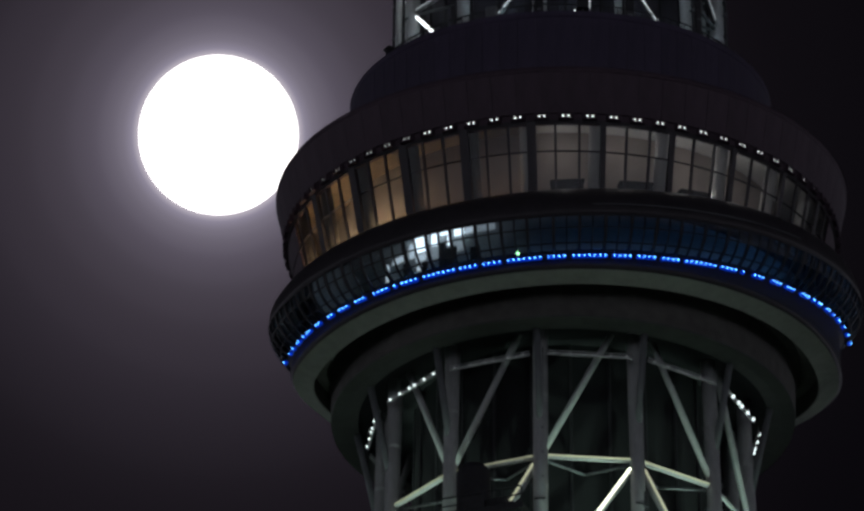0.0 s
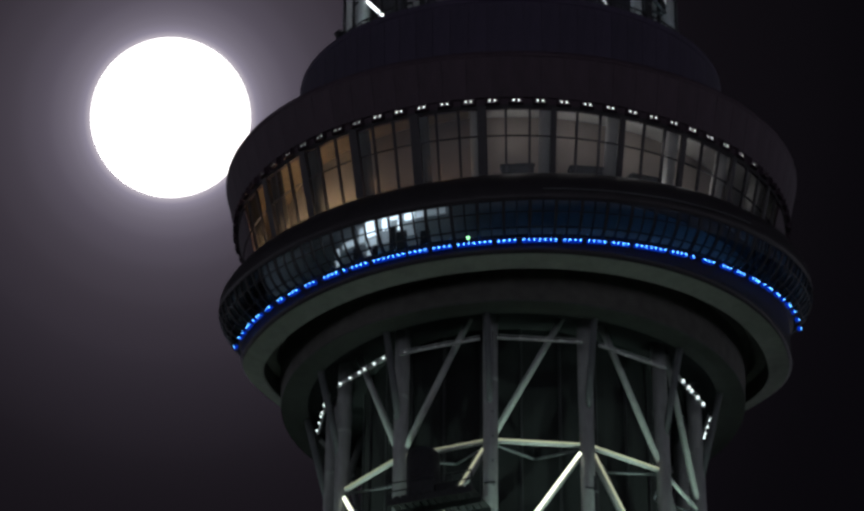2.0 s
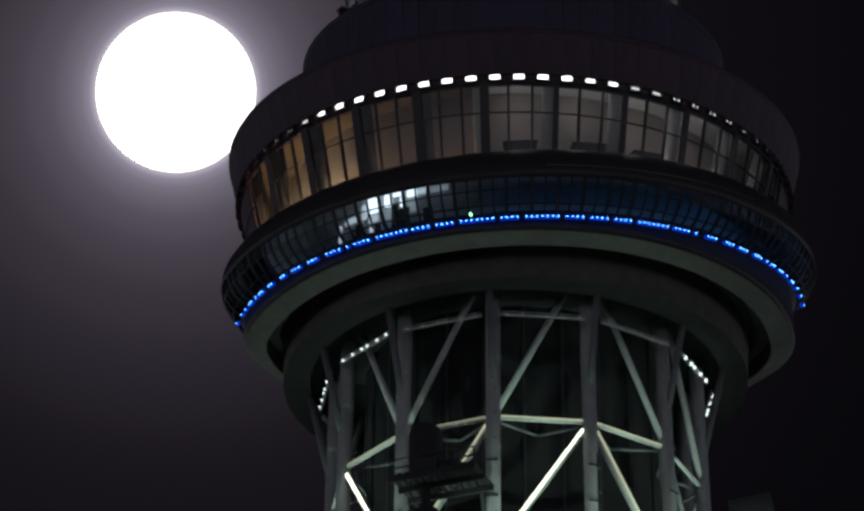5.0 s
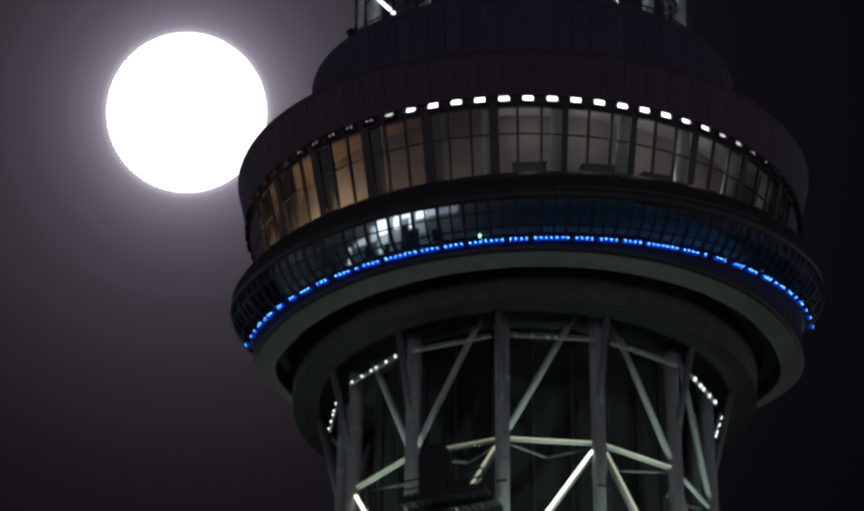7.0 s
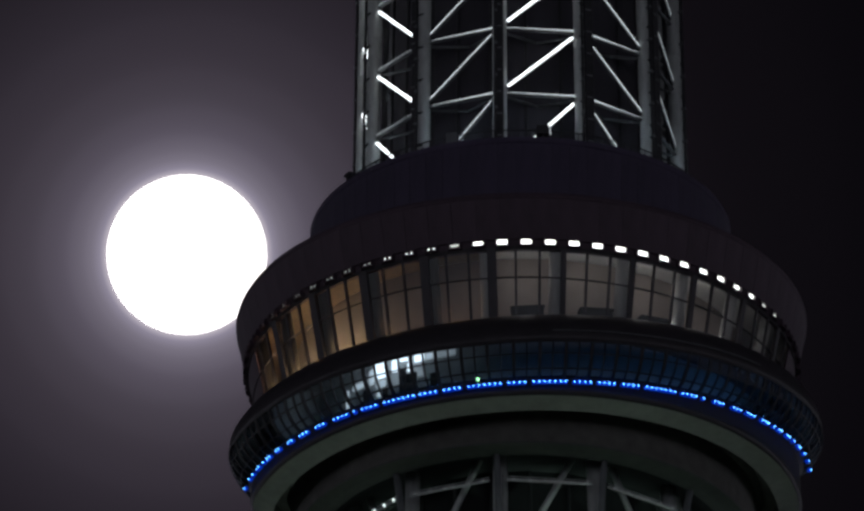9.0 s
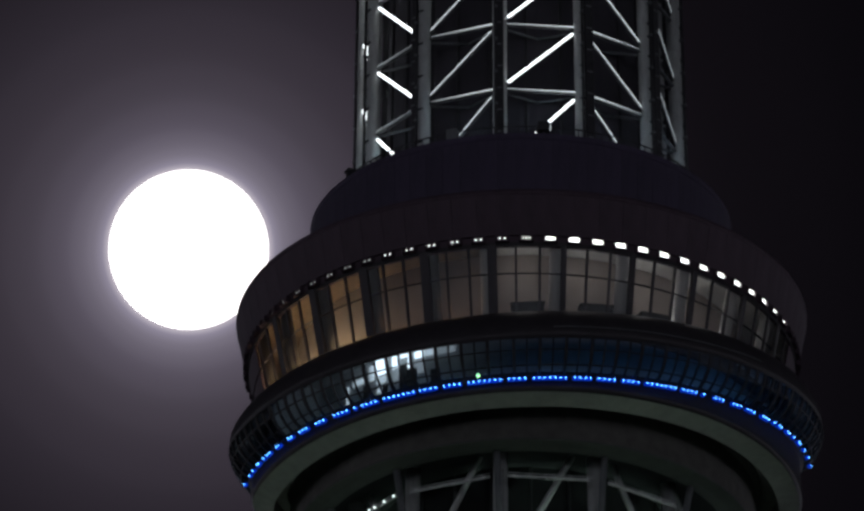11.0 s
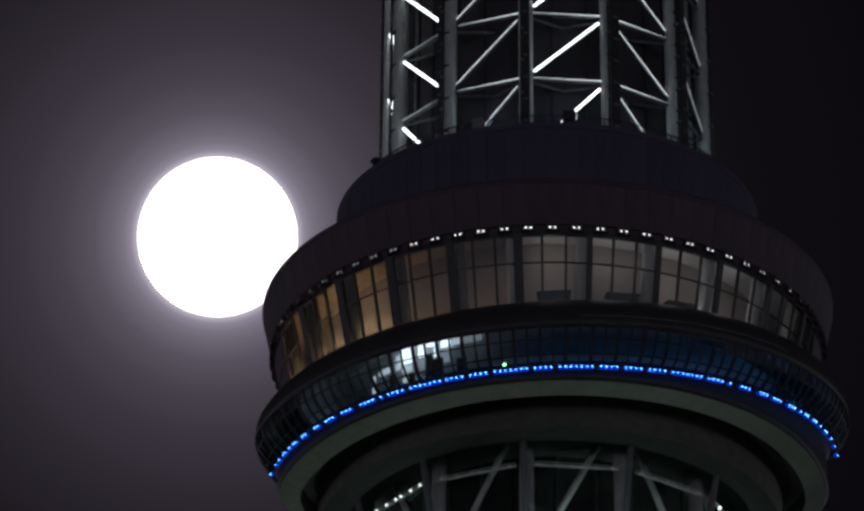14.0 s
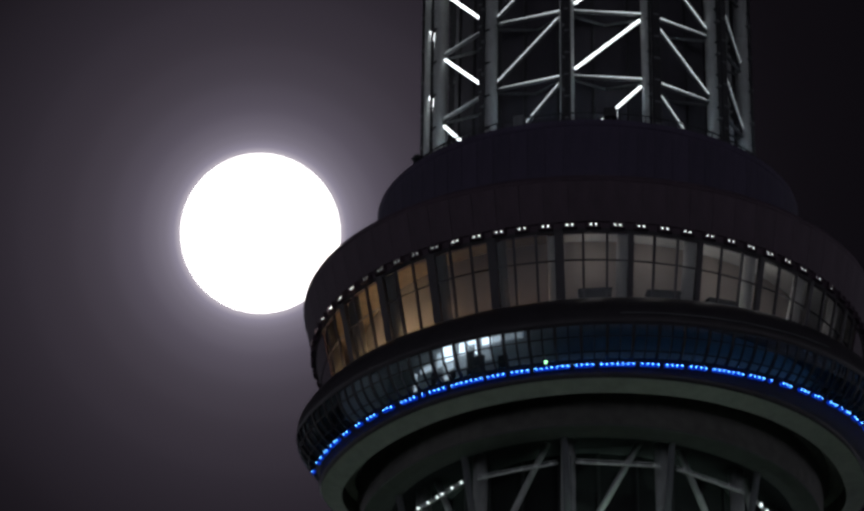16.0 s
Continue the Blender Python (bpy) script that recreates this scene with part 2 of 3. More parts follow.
rung_mesh = mesh_of("rung", *block(-0.16, 0.16, -0.55, -0.515, 0.0, 0.09), DULL_SHADED_STEEL)
shaft = thing("lattice_tower_shaft", "white-painted steel pipe lattice shaft lit at night", "tower shaft")
for i in range(-5, 7):
    a = -7 + 30 * i
    col = new("column")
    col.parent = shaft
    for z0, z1, r in ((417.1, 446.0, 0.40), (456.0, 482.0, 0.39)):
        part("column_pipe", mesh_of("column_pipe", *pipe(ring_point(shaft_radius(z0), a, z0), ring_point(shaft_radius(z1), a, z1), r, 24), STEEL, True), col)
    part("lower_leg", mesh_of("lower_leg", *pipe(ring_point(shaft_radius(0), a, 0), ring_point(shaft_radius(417), a, 417.2), 0.9, 12, 0.5), STEEL, True), col)
    # a cable tray on the inner side and flange collars
    part("cable_tray", mesh_of("cable_tray", *pipe(ring_point(shaft_radius(457) - 0.5, a + 1.5, 457), ring_point(shaft_radius(482) - 0.5, a + 1.5, 482), 0.16, 4), DARK_STEEL), col)
    for z in (434.2, 439.6, 464.6, 468.7, 472.8):
        r = shaft_radius(z)
        part("collar", mesh_of("collar", *pipe(ring_point(r, a, z - 0.07), ring_point(r, a, z + 0.07), 0.415, 20), STEEL), col)
    # clamps of the services
    for z in [431.0, 433.2] + [464.0 + 2.05 * q for q in range(9)]:
        r = shaft_radius(z) + 0.36
        part("clamp", mesh_of("clamp", *pipe(ring_point(r + 0.06, a - 1.6, z), ring_point(r + 0.06, a + 1.6, z), 0.06, 6), DARK_STEEL), col)
    part("conduit", mesh_of("conduit", *pipe(ring_point(shaft_radius(457) + 0.5, a - 0.8, 457), ring_point(shaft_radius(482) + 0.5, a - 0.8, 482), 0.08, 8), DARK_STEEL, True), col, "dark conduit")
    for z in [463.3 + 2.03 * q for q in range(9)]:
        part("conduit_bracket", mesh_of("conduit_bracket", *pipe(ring_point(shaft_radius(z) + 0.3, a - 0.8, z), ring_point(shaft_radius(z) + 0.6, a - 0.8, z + 0.05), 0.1, 6), DULL_SHADED_STEEL), col)
    # service tray on the outer side of the upper column, with its rungs
    tray = None if i not in (-1, 0, 1, 2) else part("service_tray", mesh_of("service_tray", *block(-0.17 if i == -1 else -0.26, 0.17 if i == -1 else 0.26, -0.52, -0.2, 0.0, 25.0, 0.03), DARK_STEEL), col, "dark service tray", m=turn(a) @ Matrix.Translation(({-1: -0.27, 0: 0.0, 1: 0.28, 2: 0.4}[i], -shaft_radius(457), 457)) @ Matrix.Rotation(math.atan(-0.021), 4, "X"))
    for q in range(12 if tray else 0):
        part("rung", rung_mesh, tray, m=Matrix.Translation((0, 0, 5.2 + 1.37 * q)))
    if i in (0, 1):
        low_tray = part("service_tray", mesh_of("service_tray", *block(-0.15, 0.15, -0.52, -0.3, 0.0, 22.5 if i == 0 else 14.0, 0.03), DARK_STEEL), col, "dark service tray", m=turn(a) @ Matrix.Translation((0.06 if i == 0 else 0.26, -shaft_radius(424), 420.0)) @ Matrix.Rotation(math.atan(-0.037), 4, "X"))
        for q in range(14 if i == 0 else 9):
            part("rung", rung_mesh, low_tray, m=Matrix.Translation((0, 0, 1.0 + 1.5 * q)))
    # raking strut that carries the deck, its shaded side put into the grey
    part("raking_strut", mesh_of("raking_strut", *pipe(ring_point(10.1, a, 437.4), ring_point(11.3, a, 443.06), 0.19, 12), DULL_SHADED_STEEL, True), col)


def strip_on(name, a, b, r, mat, parent, t0=0.12, t1=0.88, thick=0.15, tip=None):
    """A glowing strip along the outer side of a member, added as its lit face."""
    mid = (a + b) / 2
    out = Vector((mid.x, mid.y, 0)).normalized() * thick * 0.8 + Vector((0, 0, thick * 0.6))
    return part(name, mesh_of(name, *pipe(a.lerp(b, t0) + out, a.lerp(b, t1) + out, r, 8, r if tip is None else tip), mat, True), parent, "glowing strip for a lit face of the lattice")


def lattice(rings, low):
    for z in rings:
        for i in range(-5, 7):
            a, b = node(i, z), node(i + 1, z)
            # upper bars and braces take the darkened steel to look less lit
            bar = part("ring_bar", mesh_of("ring_bar", *pipe(a, b, 0.105 if not low else 0.125, 12), STEEL if low else DULL_SHADED_STEEL, True), shaft)
            if not low and z > 465 and i in (-2, -1, 0, 1):
                r0, t0, t1, r1 = {-2: (0.04, 0.1, 0.8, 0.01), -1: (0.008, 0.12, 0.95, 0.05), 0: (0.008, 0.05, 0.96, 0.05), 1: (0.05, 0.06, 0.9, 0.006)}[i]
                strip_on("lit_face_strip", a, b, r0, STRIP_SOFT if i != -2 else STRIP_FAINT, bar, t0, t1, 0.115, r1)
            if low and abs(z - 435.95) < 0.1 and i in (-2, -1, 0, 1):
                strip_on("lit_face_strip", a, b, 0.06, STRIP_WARM_FAINT if i in (-2, -1) else STRIP_WARM_SOFT, bar, 0.08, 0.93, 0.12)
    for z0, z1 in zip(rings, rings[1:]):
        for i in range(-5, 7):
            up = RISING.get(i, False)
            a, b = (node(i, z0), node(i + 1, z1)) if up else (node(i, z1), node(i + 1, z0))
            brace = part("diagonal_brace", mesh_of("diagonal_brace", *pipe(a, b, 0.105 if not low else 0.18, 12), STEEL if low else DULL_SHADED_STEEL, True), shaft)
            if not low and i in (-3, -2, -1, 0, 1, 2):
                mat = {-3: STRIP_STRONG, -2: STRIP_STRONG, 0: STRIP_STRONG, -1: STRIP_SOFT, 1: STRIP_SOFT, 2: STRIP_FAINT}[i]
                strip_on("lit_face_strip", a, b, 0.13 if i == -3 else 0.088 if mat is STRIP_STRONG else 0.036, mat, brace, 0.42 if z0 < 462 and i == 0 else 0.1, 0.9, 0.075 if mat is STRIP_STRONG else 0.13)
            if low and z1 < 436 and i in (-2, -1, 0, 1):
                mat = {-2: STRIP_WARM, 0: STRIP_WARM, -1: STRIP_WARM_SOFT, 1: STRIP_WARM_SOFT}[i]
                strip_on("lit_face_strip", a, b, 0.12 if mat is STRIP_WARM else 0.09, mat, brace, 0.07, 0.93, 0.1 if mat is STRIP_WARM else 0.2)


lattice(LOW_RINGS, True)
for z, r in ((435.8, 8.15), (466.4, 7.35), (470.4, 7.25)):
    for i in range(-4, 4):
        m = ring_point(r, 8 + 30 * i, z)
        for q in (i, i + 1):
            part("plan_brace", mesh_of("plan_brace", *pipe(node(q, z), m, 0.08, 10), DULL_SHADED_STEEL, True), shaft)
lattice(HIGH_RINGS, False)
# walkway bars with rows of small lamps, under the deck
for i in range(-5, 7):
    out_r, up = (10.75, 441.82) if i in (-1, 0, 1) else (10.5, 442.08) if abs(i) == 2 else (10.65, 441.95)
    a, b = ring_point(out_r, -7 + 30 * i + 2.5, up), ring_point(out_r, -7 + 30 * i + 27.5, up)
    bar = part("walkway_bar", mesh_of("walkway_bar", *joined(pipe(a, b, 0.09, 8), pipe(a + Vector((0, 0, 0.2)), b + Vector((0, 0, 0.2)), 0.025, 8)), STEEL, True), shaft)
    flank = i not in (-1, 0, 1)
    if abs(i) > 3:
        continue
    for f in (0.08, 0.27, 0.45, 0.55, 0.74, 0.92):
        q = a.lerp(b, f)
        out = Vector((q.x, q.y, 0)).normalized()
        # front lamps glow less, as if their beams pointed sideways
        part("walkway_lamp", mesh_of("walkway_lamp", *pipe(q + out * 0.02, q + out * 0.16, (0.065 if i < 0 else 0.1) if flank else 0.045, 8), WALK_DOT if flank else WALK_FRONT_DIM), bar, "small white lamp")
for z0, z1, r0, r1 in ((417, 443.7, 8.7, 8.0), (457.5, 482, 7.6, 7.0)):
    part("lift_core", mesh_of("lift_core", *revolve([(r0, z0), (r1, z1)], n=48), DARKENED_INNER if z0 < 450 else UPPER_CORE), shaft, "dark lift core")
    for q in range(24):
        a = 15 * q + 3
        part("core_rib", mesh_of("core_rib", *pipe(ring_point(r0 + 0.04, a, z0), ring_point(r1 + 0.04, a, z1), 0.09, 6), DARK_STEEL), shaft)

# ---- the observation deck ----
deck = thing("observation_deck", "dark round observation deck with lit windows and glazed corridor", "observation deck")


# roof drum
part("drum_roof", mesh_of("drum_roof", *revolve([(8.0, 462.0), (11.3, 462.15), (11.45, 462.3), (11.55, 462.28), (11.56, 461.95), (11.5, 461.88)], n=144), DRUM), deck, "dark drum rim")
part("drum_wall", mesh_of("drum_wall", *revolve([(11.42, 462.0), (11.42, 456.0)], n=144), DRUM), deck)
step = 5.0
v, f = revolve([(11.44, 456.4), (11.52, 456.4), (11.52, 461.9), (11.44, 461.9)], -step / 2 + 0.05, step / 2 - 0.05, 2, closed=True)
drum_panel = mesh_of("drum_panel", v, f, DRUM)
for i in range(72):
    part("drum_panel", drum_panel, deck, m=turn(1.1 + i * step))
# eave roof and fascia
part("eave_roof", mesh_of("eave_roof", *revolve([(11.3, 457.4), (15.3, 456.85), (15.55, 456.72), (15.62, 456.6), (15.6, 456.4), (15.4, 456.3)], n=144), FASCIA, True), deck, "dark eave roof")
part("fascia_backing", mesh_of("fascia_backing", *revolve([(15.52, 456.5), (15.10, 454.17), (14.7, 454.12)], n=144), FASCIA), deck)
v, f = revolve([(15.10, 454.14), (15.15, 454.12), (15.58, 456.45), (15.51, 456.47)], -step / 2 + 0.04, step / 2 - 0.04, 2, closed=True)
fascia_panel = mesh_of("fascia_panel", v, f, FASCIA)
for i in range(72):
    part("fascia_panel", fascia_panel, deck, m=turn(3.6 + i * step))
part("eave_lip", mesh_of("eave_lip", *revolve([(14.85, 453.5), (14.96, 453.55), (15.04, 454.1), (14.9, 454.14), (14.75, 453.75)], n=144, closed=True), FASCIA), deck)

# rooms behind the windows
part("room_floor", mesh_of("room_floor", *revolve([(12.2, 449.78), (14.4, 449.78)], n=96, lift=ramp), ROOM_FLOOR), deck)
part("room_ceiling", mesh_of("room_ceiling", *revolve([(12.2, 454.4), (15.1, 454.2)], -7.0, 180, 60), ROOM_CEILING), deck, "white ceiling")
# this sector's ceiling is coloured darker in place of shade
part("room_ceiling", mesh_of("darkened_ceiling", *revolve([(12.2, 454.4), (15.1, 454.2)], -180, -7.0, 60), DIM_CEILING), deck, "room ceiling coloured dark brown as shade")
part("room_wall", mesh_of("room_wall", *revolve([(12.3, 449.4), (12.3, 454.5)], n=96), ROOM_WALL), deck, "tan inner wall")
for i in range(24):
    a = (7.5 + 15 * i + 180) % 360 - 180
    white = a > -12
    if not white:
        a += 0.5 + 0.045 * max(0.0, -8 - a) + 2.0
    # columns on the one flank are coloured dark, as if unlit
    part("round_column", mesh_of("round_column", *pipe(ring_point(13.72, a, 449.75 + ramp(a)), ring_point(14.52, a, 454.3), 0.34, 20), COLUMN if white else SHADED_COLUMN, True), deck)


def wall_radius(z):
    return 14.95 + (z - 453.6) * 0.2


def bay(i):
    """The angle of the i-th mullion; the bays stand closer together on one flank."""
    a = (-1.05 + 5 * i + 180) % 360 - 180
    return a + 0.045 * max(0.0, -8 - a)


# window frames
mull = mesh_of("mullion", *joined(pipe((0, -wall_radius(449.2), 449.2), (0, -wall_radius(453.75), 453.75), 0.09, 4)), FRAME)
wide = mesh_of("wide_mullion", *joined(block(-0.25, 0.25, -0.1, 0.14, 0.0, 4.65)), FRAME)
slim = mesh_of("slim_mullion", *joined(block(-0.15, 0.15, -0.1, 0.14, 0.0, 4.65)), FRAME)
lean = math.atan(0.2)
for i in range(72):
    a = bay(i)
    if abs(a) > 77.5:
        continue
    if i % 3 == 2 and a > -4:
        part("wide_mullion", slim, deck, m=turn(a) @ Matrix.Translation((0, -wall_radius(449.1), 449.1)) @ Matrix.Rotation(lean, 4, "X"))
    elif i % 3 == 2:
        part("wide_mullion", wide, deck, m=turn(a) @ Matrix.Translation((0, -wall_radius(449.1), 449.1)) @ Matrix.Rotation(lean, 4, "X"))
    else:
        part("mullion", mull, deck, m=turn(a))
for z, h in ((449.3, 0.5), (452.05, 0.022), (453.65, 0.12)):
    part("transom", mesh_of("transom", *revolve([(wall_radius(z) - 0.06, z - h), (wall_radius(z) + 0.05, z - h), (wall_radius(z) + 0.05, z + h), (wall_radius(z) - 0.06, z + h)], n=144, closed=True), FRAME), deck)
for z0, z1 in ((449.82, 452.01), (452.09, 453.52)):
    v, f = revolve([(wall_radius(z0), z0), (wall_radius(z1), z1)], -2.3, 2.3, 1)
    pane = mesh_of("window_pane", v, f, GLASS)
    for i in range(-17, 16):
        mid = (bay(i) + bay(i + 1)) / 2
        if abs(mid) < 77:
            part("window_pane", pane, deck, m=turn(mid)).visible_shadow = False

for a0, a1 in ((-180, -76.6), (77.6, 180)):
    part("blind_wall", mesh_of("blind_wall", *revolve([(wall_radius(449.2) - 0.1, 449.2), (wall_radius(449.2), 449.2), (wall_radius(453.7), 453.7), (wall_radius(453.7) - 0.1, 453.7)], a0, a1, 48, closed=True), FASCIA), deck, "dark blind wall")

# the glazed corridor: its shell, ribs and panes
RC, ZC, RHO = 14.2, 447.5, 2.2


def shell(alpha, grow=0.0):
    t = radians(alpha)
    return RC + (RHO + grow) * math.cos(t), ZC + (RHO + grow) * math.sin(t)


part("corridor_roof", mesh_of("corridor_roof", *revolve([shell(q) for q in range(100, -7, -7)] + [shell(-6.5, -0.15)], n=180, lift=ramp, swell=plan), FRAME, True), deck, "dark curved corridor roof")
# lip added to block room light that would leak onto the roof
part("light_leak_lip", mesh_of("light_leak_lip", *revolve([(14.28, 449.65), (14.28, 449.86), (14.36, 449.86), (14.36, 449.65)], n=180, lift=ramp, closed=True, swell=plan), FRAME), deck, "added dark lip that keeps light off the corridor roof")
part("corridor_ceiling", mesh_of("corridor_ceiling", *revolve([(12.9, 449.35)] + [shell(q, -0.14) for q in range(86, 3, -8)], n=180, lift=ramp, swell=plan), CORRIDOR, True), deck, "pale curved corridor ceiling")
verts, faces = [], []
for q in range(181):
    a = -180 + 2 * q
    verts += [ring_point(15.1 * plan(a), a, 445.45 + ramp(a)), ring_point(15.17 * plan(a), a, 444.9 + lean_up(a))]
    if q:
        faces.append((2 * q - 2, 2 * q, 2 * q + 1, 2 * q - 1))
part("apron", mesh_of("apron", verts, faces, RIB), deck, "dark apron under the corridor")
part("gutter_rail", mesh_of("gutter_rail", *revolve([shell(q, g) for q, g in ((9, 0.02), (9, 0.07), (10.4, 0.07), (10.4, 0.02))], 6, 52, 40, lift=ramp, closed=True), DULL_SHADED_STEEL), deck, "thin pale gutter rail")
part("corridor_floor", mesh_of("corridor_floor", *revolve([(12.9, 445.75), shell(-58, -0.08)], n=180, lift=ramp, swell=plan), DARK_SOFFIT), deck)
part("corridor_wall", mesh_of("corridor_wall", *revolve([(12.9, 445.4), (12.9, 449.4)], n=180, lift=ramp, swell=plan), CORRIDOR), deck, "pale corridor wall")
part("corridor_sill", mesh_of("corridor_sill", *revolve([shell(-60, -0.1), shell(-60, 0.06), shell(-68, 0.08), shell(-76, 0.05), (15.0, 445.0), (15.0, 445.5)], n=180, lift=ramp, swell=plan, closed=True), FRAME), deck, "dark sill under the glazing")
ROWS = (-7, -24, -46, -60)
for q in ROWS[:-1]:
    prof = [shell(q - 0.9, 0.05), shell(q + 0.9, 0.05), shell(q + 0.9, -0.05), shell(q - 0.9, -0.05)]
    part("glazing_bar", mesh_of("glazing_bar", *revolve(prof, n=180, lift=ramp, closed=True, swell=plan), RIB), deck)


def rib(width, name):
    v, f = [], []
    arc = [shell(q, 0.06) for q in range(-7, -63, -11)] + [shell(q, -0.07) for q in range(-62, -6, 11)]
    k = len(arc)
    for s in (-width, width):
        v += [(s, -r, z) for r, z in arc]
    f = [(i, (i + 1) % k, k + (i + 1) % k, k + i) for i in range(k)] + [tuple(range(k - 1, -1, -1)), tuple(range(k, 2 * k))]
    return mesh_of(name, v, f, RIB)


thick_rib, thin_rib = rib(0.085, "thick_rib"), rib(0.04, "thin_rib")
curved = []
for q1, q0 in zip(ROWS, ROWS[1:]):
    mid = (q0 + q1) / 2
    v, f = revolve([shell(q0 + 1), shell(mid), shell(q1 - 1)], -1.15, 1.15, 1)
    curved.append(mesh_of("corridor_pane", v, f, CURVED_GLASS))
for i in range(-41, 42):
    a = 1.0 + 2.5 * i
    part("rib", thick_rib if i % 2 else thin_rib, deck, m=turn(a, ramp(a)) @ Matrix.Translation((0, 16.4 * (1 - plan(a)), 0)))
    for me in curved:
        part("corridor_pane", me, deck, m=turn(a + 1.25, ramp(a + 1.25)) @ Matrix.Translation((0, 16.4 * (1 - plan(a + 1.25)), 0))).visible_shadow = False
# lit part of the corridor: bright wall patches added as glowing panels
for a0, a1, z0, z1, mat in ((-44.6, -41.4, 447.65, 447.95, PANEL_SOFT), (-39.3, -38.1, 447.6, 448.45, PANEL_SOFT), (-37.4, -34.2, 447.8, 448.75, PANEL_GLOW),
                            (-32.6, -30.8, 447.9, 448.65, PANEL_GLOW), (-30.2, -27.6, 448.4, 448.65, PANEL_GLOW), (-28.2, -27.6, 447.7, 448.38, PANEL_GLOW),
                            (-26.4, -24.0, 448.15, 448.7, PANEL_GLOW), (-23.4, -21.0, 448.15, 448.5, PANEL_SOFT), (-37.2, -34.6, 447.25, 447.6, PANEL_SOFT),
                            (-37.0, -34.8, 446.7, 446.95, PANEL_SOFT), (-32.6, -30.8, 447.1, 447.8, PANEL_DIM), (-26.4, -24.0, 447.2, 447.95, PANEL_DIM),
                            (-46.9, -46.3, 446.7, 447.8, PANEL_SOFT), (-40.6, -40.2, 446.7, 447.5, PANEL_DIM), (-20.4, -16.0, 448.1, 448.5, PANEL_DIM)):
    part("wall_glow_panel", mesh_of("wall_glow_panel", *revolve([(12.92, z0 + 0.58), (13.02, z0 + 0.58), (13.02, z1 + 0.58), (12.92, z1 + 0.58)], a0, a1, 4, lift=ramp, closed=True), mat), deck, "glowing panel for a bright patch of wall")
# cross wall added to stop the lit room's light from spreading
for a in (-58,):
    part("light_stop", mesh_of("light_stop", *revolve([(12.95, 445.8), (15.6, 445.9), (15.9, 447.5), (15.3, 448.9), (12.95, 449.3)], a, a + 0.4, 1, lift=ramp, closed=True), CORRIDOR), deck)
# unidentified dark shapes in the lit room, added as plain panels
for a, w, z0, h, r in ((-30.0, 1.7, 445.8, 2.5, 13.1), (-34.0, 1.2, 445.8, 1.6, 13.3), (-39.6, 1.6, 445.8, 1.9, 13.3), (-27.3, 2.4, 445.8, 2.0, 13.4), (-21.0, 2.2, 445.8, 1.6, 13.6)):
    part("dark_panel", mesh_of("dark_panel", *revolve([(r, z0), (r + 0.15, z0), (r + 0.15, z0 + h), (r, z0 + h)], a, a + w, 2, lift=ramp, closed=True), DARK_STEEL), deck, "plain dark upright panel")

# underside
part("skirt_edge", mesh_of("skirt_edge", *revolve([(15.12, 445.1), (15.22, 445.0), (15.18, 444.75), (15.05, 444.66)], n=144, lift=lean_up, swell=plan), FRAME, True), deck, "dark skirt edge")
part("skirt", mesh_of("skirt", *revolve([(15.06, 444.66), (14.5, 444.5), (13.95, 444.31), (13.9, 444.36)], n=144, lift=lean_up, swell=plan), SOFFIT), deck, "grey underside ring")
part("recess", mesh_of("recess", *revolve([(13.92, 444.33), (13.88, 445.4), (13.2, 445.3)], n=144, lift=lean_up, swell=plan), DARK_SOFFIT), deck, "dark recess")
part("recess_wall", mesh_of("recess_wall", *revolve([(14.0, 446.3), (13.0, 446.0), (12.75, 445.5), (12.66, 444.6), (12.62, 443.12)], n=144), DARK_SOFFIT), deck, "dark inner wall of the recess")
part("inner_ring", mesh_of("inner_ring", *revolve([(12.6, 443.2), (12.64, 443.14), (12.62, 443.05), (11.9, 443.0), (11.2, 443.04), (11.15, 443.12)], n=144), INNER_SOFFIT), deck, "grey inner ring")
part("underside_plate", mesh_of("underside_plate", *revolve([(11.2, 443.06), (11.1, 443.6), (4.1, 443.8)], n=72), DARKENED_INNER), deck, "dark underside plate")

# ---- lamps under the eave ----
PITCH = 360 / 73
housing_mesh = mesh_of("housing", *joined(block(-0.42, 0.42, -15.09, -14.88, 453.76, 454.12, 0.03), block(-0.36, -0.31, -15.24, -15.085, 453.76, 454.12), block(0.31, 0.36, -15.24, -15.085, 453.76, 454.12), block(-0.36, 0.36, -15.24, -14.9, 453.72, 453.758)), FASCIA)
hood_mesh = mesh_of("hood", *revolve([(0.068, 0.0), (0.068, 0.05), (0.082, 0.05), (0.082, 0.0)], n=14, closed=True), FASCIA)
bulb_mesh = {mat: mesh_of("bulb", *pipe((0, -15.085, 453.95), (0, -15.10, 453.95), 0.066, 10), mat) for mat in (LAMP_WHITE, LAMP_SIDE_DIM)}
